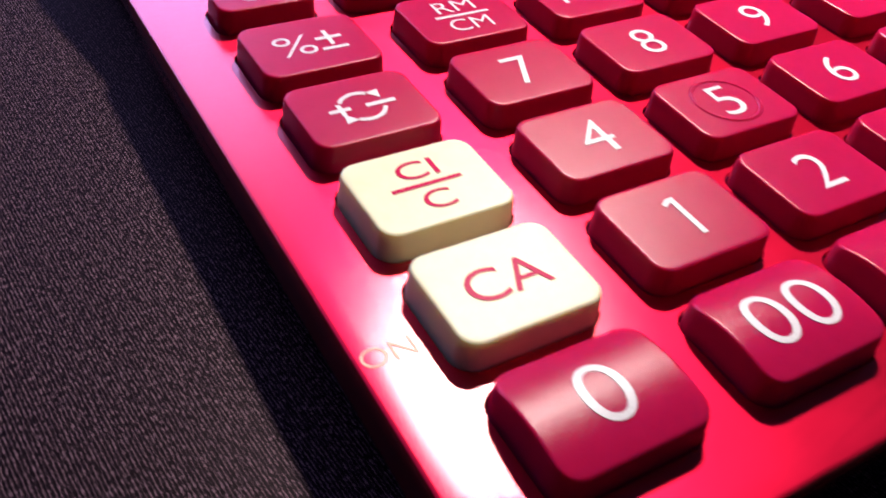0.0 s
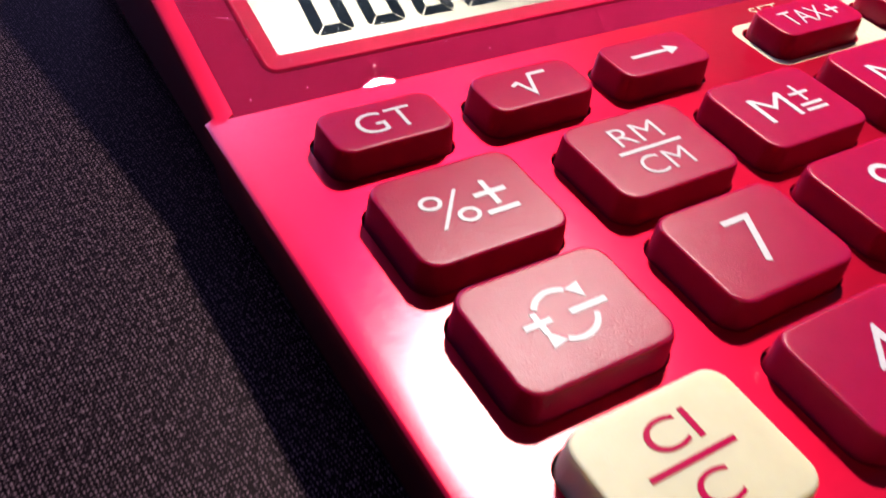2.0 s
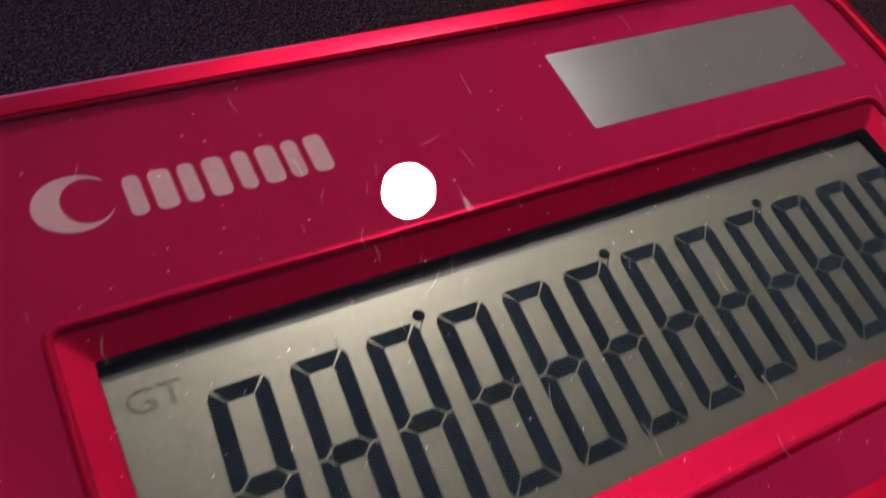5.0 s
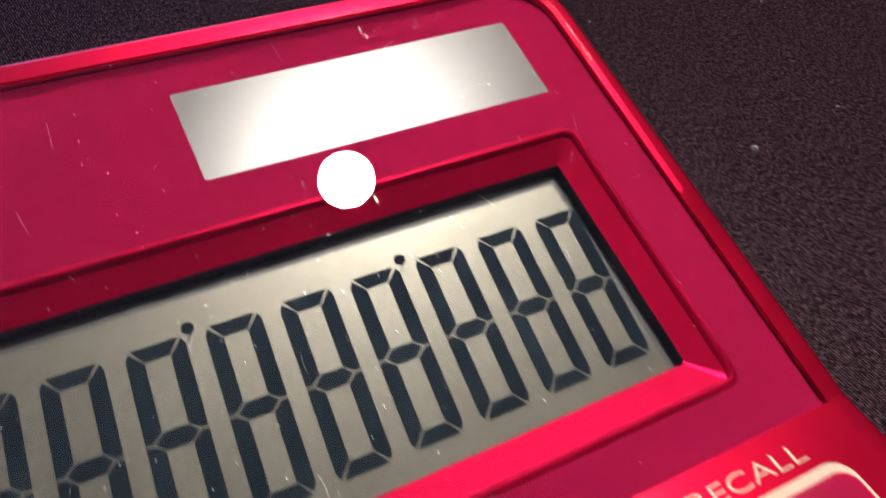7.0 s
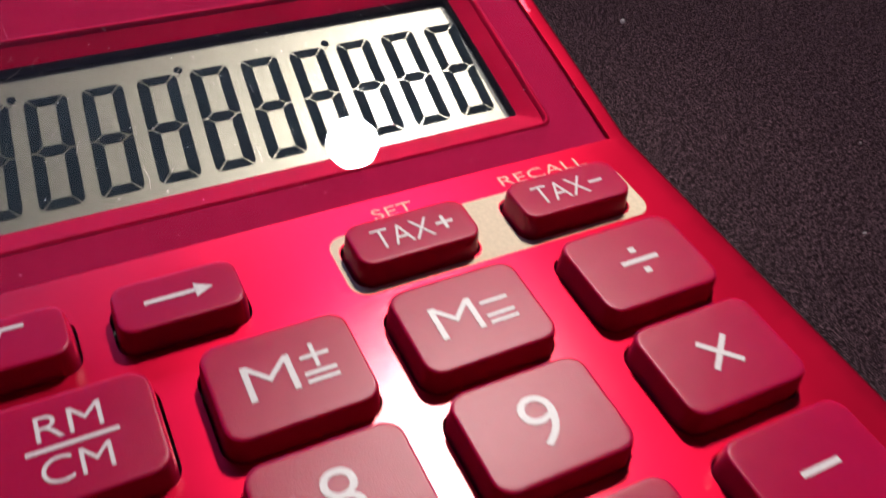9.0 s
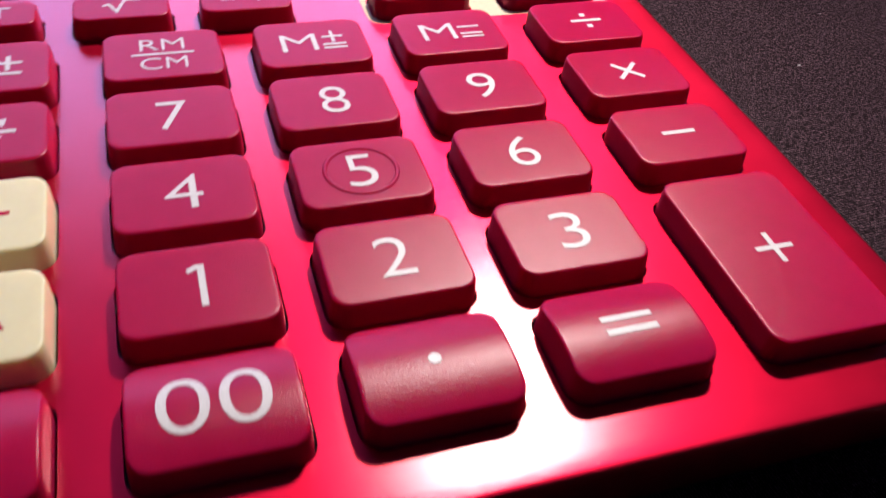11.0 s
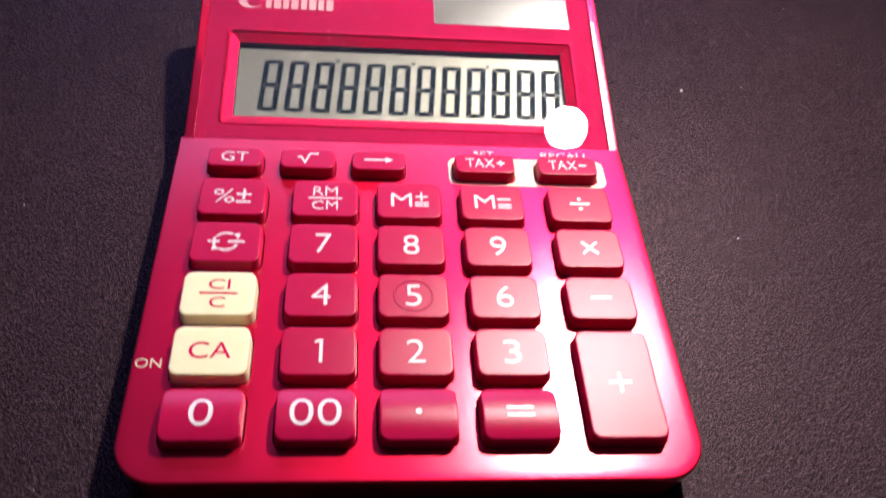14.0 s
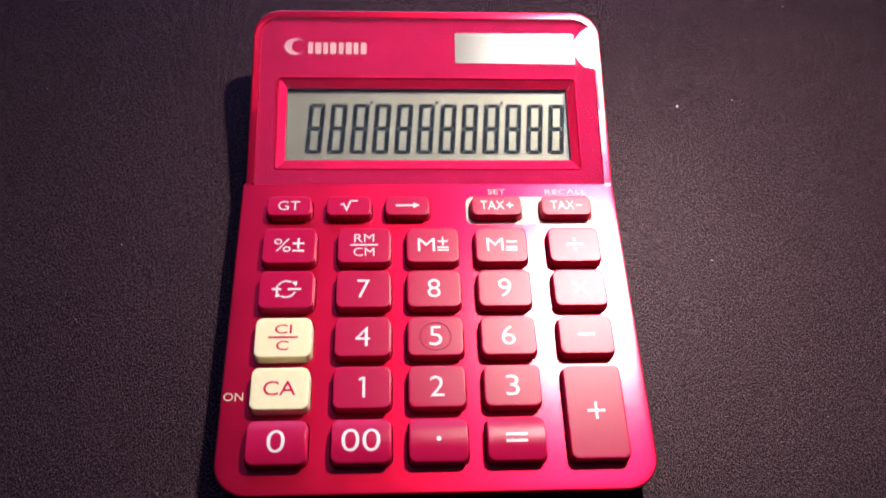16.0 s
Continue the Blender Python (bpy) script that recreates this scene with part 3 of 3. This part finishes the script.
def display():
    m = on_slope()
    # painted layer under the clear cover, open over the screen
    deep = -0.8
    win = rounded(-47.1, 4.9, 47.2, 36.9, 1.7, 5)
    bm = sheet(rounded(-54.6, 0.0, 54.6, 57.6, 0.4, 8, 7.0), [win], 0.3, on_slope(deep - 0.15), "display_frame")
    part("display_frame", bm, UNDER_RED, calculator, "crimson painted layer under the clear cover", smooth=False)
    # sloped sides of the window and the dark gasket below them
    inner = rounded(-43.9, 9.0, 44.0, 33.6, 0.4, 5)
    bm = bmesh.new()
    lip = ((0.0, 0.0), (0.12, 0.10), (0.30, 0.20), (0.50, 0.19), (0.68, 0.06), (0.80, -0.12), (0.90, -0.40))
    rings = [[(x, y, deep + up) for x, y in rounded(-47.1 + i, 4.9 + i, 47.2 - i, 36.9 - i, 1.7 - 0.9 * i, 5)] for i, up in lip]
    loft(bm, rings + [[(x, y, -2.5) for x, y in inner]])
    bm.transform(m)
    part("window_bevel", bm, BEVEL_RED, calculator, "glossy crimson sloped window surround")
    bm = bmesh.new()
    loft(bm, [[(x, y, -2.5) for x, y in inner], [(x, y, -3.9) for x, y in inner], [(x, y, -3.9) for x, y in rounded(-40, 13, 40, 29, 0.4, 5)]])
    bm.transform(m)
    part("screen_gasket", bm, BLACK, calculator, "black gasket round the screen")
    # screen
    bm = bmesh.new()
    loft(bm, [[(x, y, -3.8) for x, y in rounded(-43.8, 9.1, 42.7, 32.0, 0.3, 3)], [(x, y, -3.32) for x, y in rounded(-43.8, 9.1, 42.7, 32.0, 0.3, 3)]], True, True)
    bm.transform(m)
    lcd = part("lcd_screen", bm, LCD_GREY, calculator, "grey-beige liquid crystal screen showing twelve eights", smooth=False)
    shapes = []
    for pts in digit_shapes():
        bm = bmesh.new()
        prism(bm, slanted(0, 0, pts), -0.03, 0.02)
        shapes.append(bm)
    datas = []
    for bm in shapes:
        bmesh.ops.recalc_face_normals(bm, faces=bm.faces)
        me = bpy.data.meshes.new("segment")
        bm.to_mesh(me)
        bm.free()
        me.materials.append(SEGMENT)
        datas.append(me)
    for d in range(12):
        for me in datas:
            seg = new("segment", me)
            seg.parent = lcd
            seg.matrix_basis = m @ Matrix.Translation(((-38.2 + 6.83 * d) * U, 11.4 * U, -3.28 * U))
        if d in (2, 5, 8):
            bm = bmesh.new()
            prism(bm, [(0.58 * math.cos(radians(a)), 0.58 * math.sin(radians(a))) for a in range(0, 360, 30)], -0.03, 0.02)
            prism(bm, [(0.57, -0.05), (0.0, -0.56), (-0.75, -1.75)], -0.03, 0.016)
            bm.transform(m @ Matrix.Translation(((-38.2 + 6.83 * d + 6.9) * U, 29.1 * U, -3.28 * U)))
            part("separator", bm, SEGMENT, lcd, smooth=False)
    faint = lettering("GT", 2.0, 4.4)
    faint.transform(m @ Matrix.Translation((-40.4 * U, 29.6 * U, -3.27 * U)))
    part("indicator", faint, FAINT, lcd, "faint grey indicator letters", smooth=False)
    # solar cell
    bm = bmesh.new()
    cell = rounded(8.8, 41.8, 47.1, 52.7, 0.2, 2)
    loft(bm, [[(x, y, deep - 0.2) for x, y in cell], [(x, y, deep + 0.03) for x, y in cell]], True, True)
    bm.transform(m)
    part("solar_cell", bm, SOLAR, calculator, "silvery brown solar cell strip", smooth=False)
    # maker's mark as plain bars
    bm = bmesh.new()
    outer = [(-41.7 + 3.4 * math.cos(radians(q)), 47.4 + 2.95 * math.sin(radians(q))) for q in range(40, 331, 15)]
    inside = [(-40.6 + 2.2 * math.cos(radians(q)), 47.4 + 2.35 * math.sin(radians(q))) for q in range(330, 39, -15)]
    count = len(outer)
    for i in range(count - 1):
        prism(bm, [outer[i], outer[i + 1], inside[count - 2 - i], inside[count - 1 - i]], deep - 0.02, deep + 0.03)
    for x0 in (-37.6, -32.9, -28.0, -23.3):
        for x1, w in ((x0, 1.5), (x0 + 2.2, 1.9)):
            prism(bm, rounded(x1, 44.7, x1 + w, 49.0, 0.6, 3), deep - 0.02, deep + 0.03)
    bm.transform(m)
    part("makers_mark", bm, MARK, calculator, "pale plain maker's mark", smooth=False)
    # clear cover
    bm = bmesh.new()
    cover = [rounded(-54.1 + i, 0.1 + i, 54.1 - i, 57.1 - i, 0.3, 8, 6.6) for i in (0.0, 0.0, 0.15)]
    loft(bm, [[(x, y, z) for x, y in ring] for ring, z in zip(cover, (-0.33, -0.12, 0.0))], True, True)
    bm.transform(on_cover())
    cover_ob = part("display_cover", bm, LENS, calculator, "clear glossy acrylic cover with dust and fine scratches", smooth=False)
    cover_ob.visible_shadow = False


housing()
face_plate()
key_caps()
display()


def lint():
    """Pale specks of lint on the cloth."""
    rng = random.Random(7)
    bm = bmesh.new()
    for k in range(60):
        x, y = rng.uniform(-150, 190), rng.uniform(-110, 200)
        if k == 0:
            x, y = 85.5, 91.0
        if -66 < x < 60 and -52 < y < 114:
            continue
        r = rng.uniform(0.08, 0.2) if k else 0.5
        a0 = rng.uniform(0, 6.28)
        long = rng.uniform(1.0, 2.6)
        pts = []
        for i in range(6):
            a = i * math.pi / 3
            px, py = r * long * math.cos(a) * rng.uniform(0.7, 1.2), r * math.sin(a) * rng.uniform(0.7, 1.2)
            pts.append((x + px * math.cos(a0) - py * math.sin(a0), y + px * math.sin(a0) + py * math.cos(a0)))
        loft(bm, [[(px, py, 0.0) for px, py in pts], [(px * 0.7 + x * 0.3, py * 0.7 + y * 0.3, r * 0.9) for px, py in pts]], True, True)
    ob = mesh_object("lint", bm, plain("pale_lint", (0.3, 0.28, 0.28), 0.9, 0.0, 2000, 0.2))
    tagged(ob, "pale specks of lint scattered on the dark cloth", "lint", kind="stuff")


lint()


def dust():
    """Flecks of dust on the clear cover."""
    rng = random.Random(11)
    bm = bmesh.new()
    for k in range(430):
        x, v = rng.uniform(-52, 52), rng.uniform(1.5, 55.5)
        r = 0.022 + 0.055 * rng.random() ** 4
        a0, long = rng.uniform(0, 6.28), rng.uniform(1.0, 3.2)
        pts = []
        for i in range(5):
            a = i * 2 * math.pi / 5
            px, py = r * long * math.cos(a) * rng.uniform(0.7, 1.2), r * math.sin(a) * rng.uniform(0.7, 1.2)
            pts.append((x + px * math.cos(a0) - py * math.sin(a0), v + px * math.sin(a0) + py * math.cos(a0)))
        loft(bm, [[(px, py, -0.005) for px, py in pts], [(px * 0.6 + x * 0.4, py * 0.6 + v * 0.4, r * 0.7) for px, py in pts]], True, True)
    # hairs and fine scratches, most of them running up the slope
    for k in range(46):
        x, v = (rng.gauss(-20, 4), rng.gauss(36, 4)) if k < 16 else (rng.uniform(-50, 50), rng.uniform(3, 54))
        a, long, w = radians(rng.gauss(75, 28)), rng.uniform(0.6, 3.2), rng.uniform(0.012, 0.03)
        bend = rng.uniform(-0.25, 0.25)
        mid = (x + long * 0.5 * math.cos(a) - bend * math.sin(a), v + long * 0.5 * math.sin(a) + bend * math.cos(a))
        strip(bm, [(x, v), mid, (x + long * math.cos(a), v + long * math.sin(a))], w)
    bm.transform(on_cover())
    ob = mesh_object("dust", bm, plain("pale_dust", (0.42, 0.36, 0.36), 0.8, 0.0, 2000, 0.2))
    tagged(ob, "fine pale dust flecks on the display's clear cover", "dust", kind="stuff")


dust()
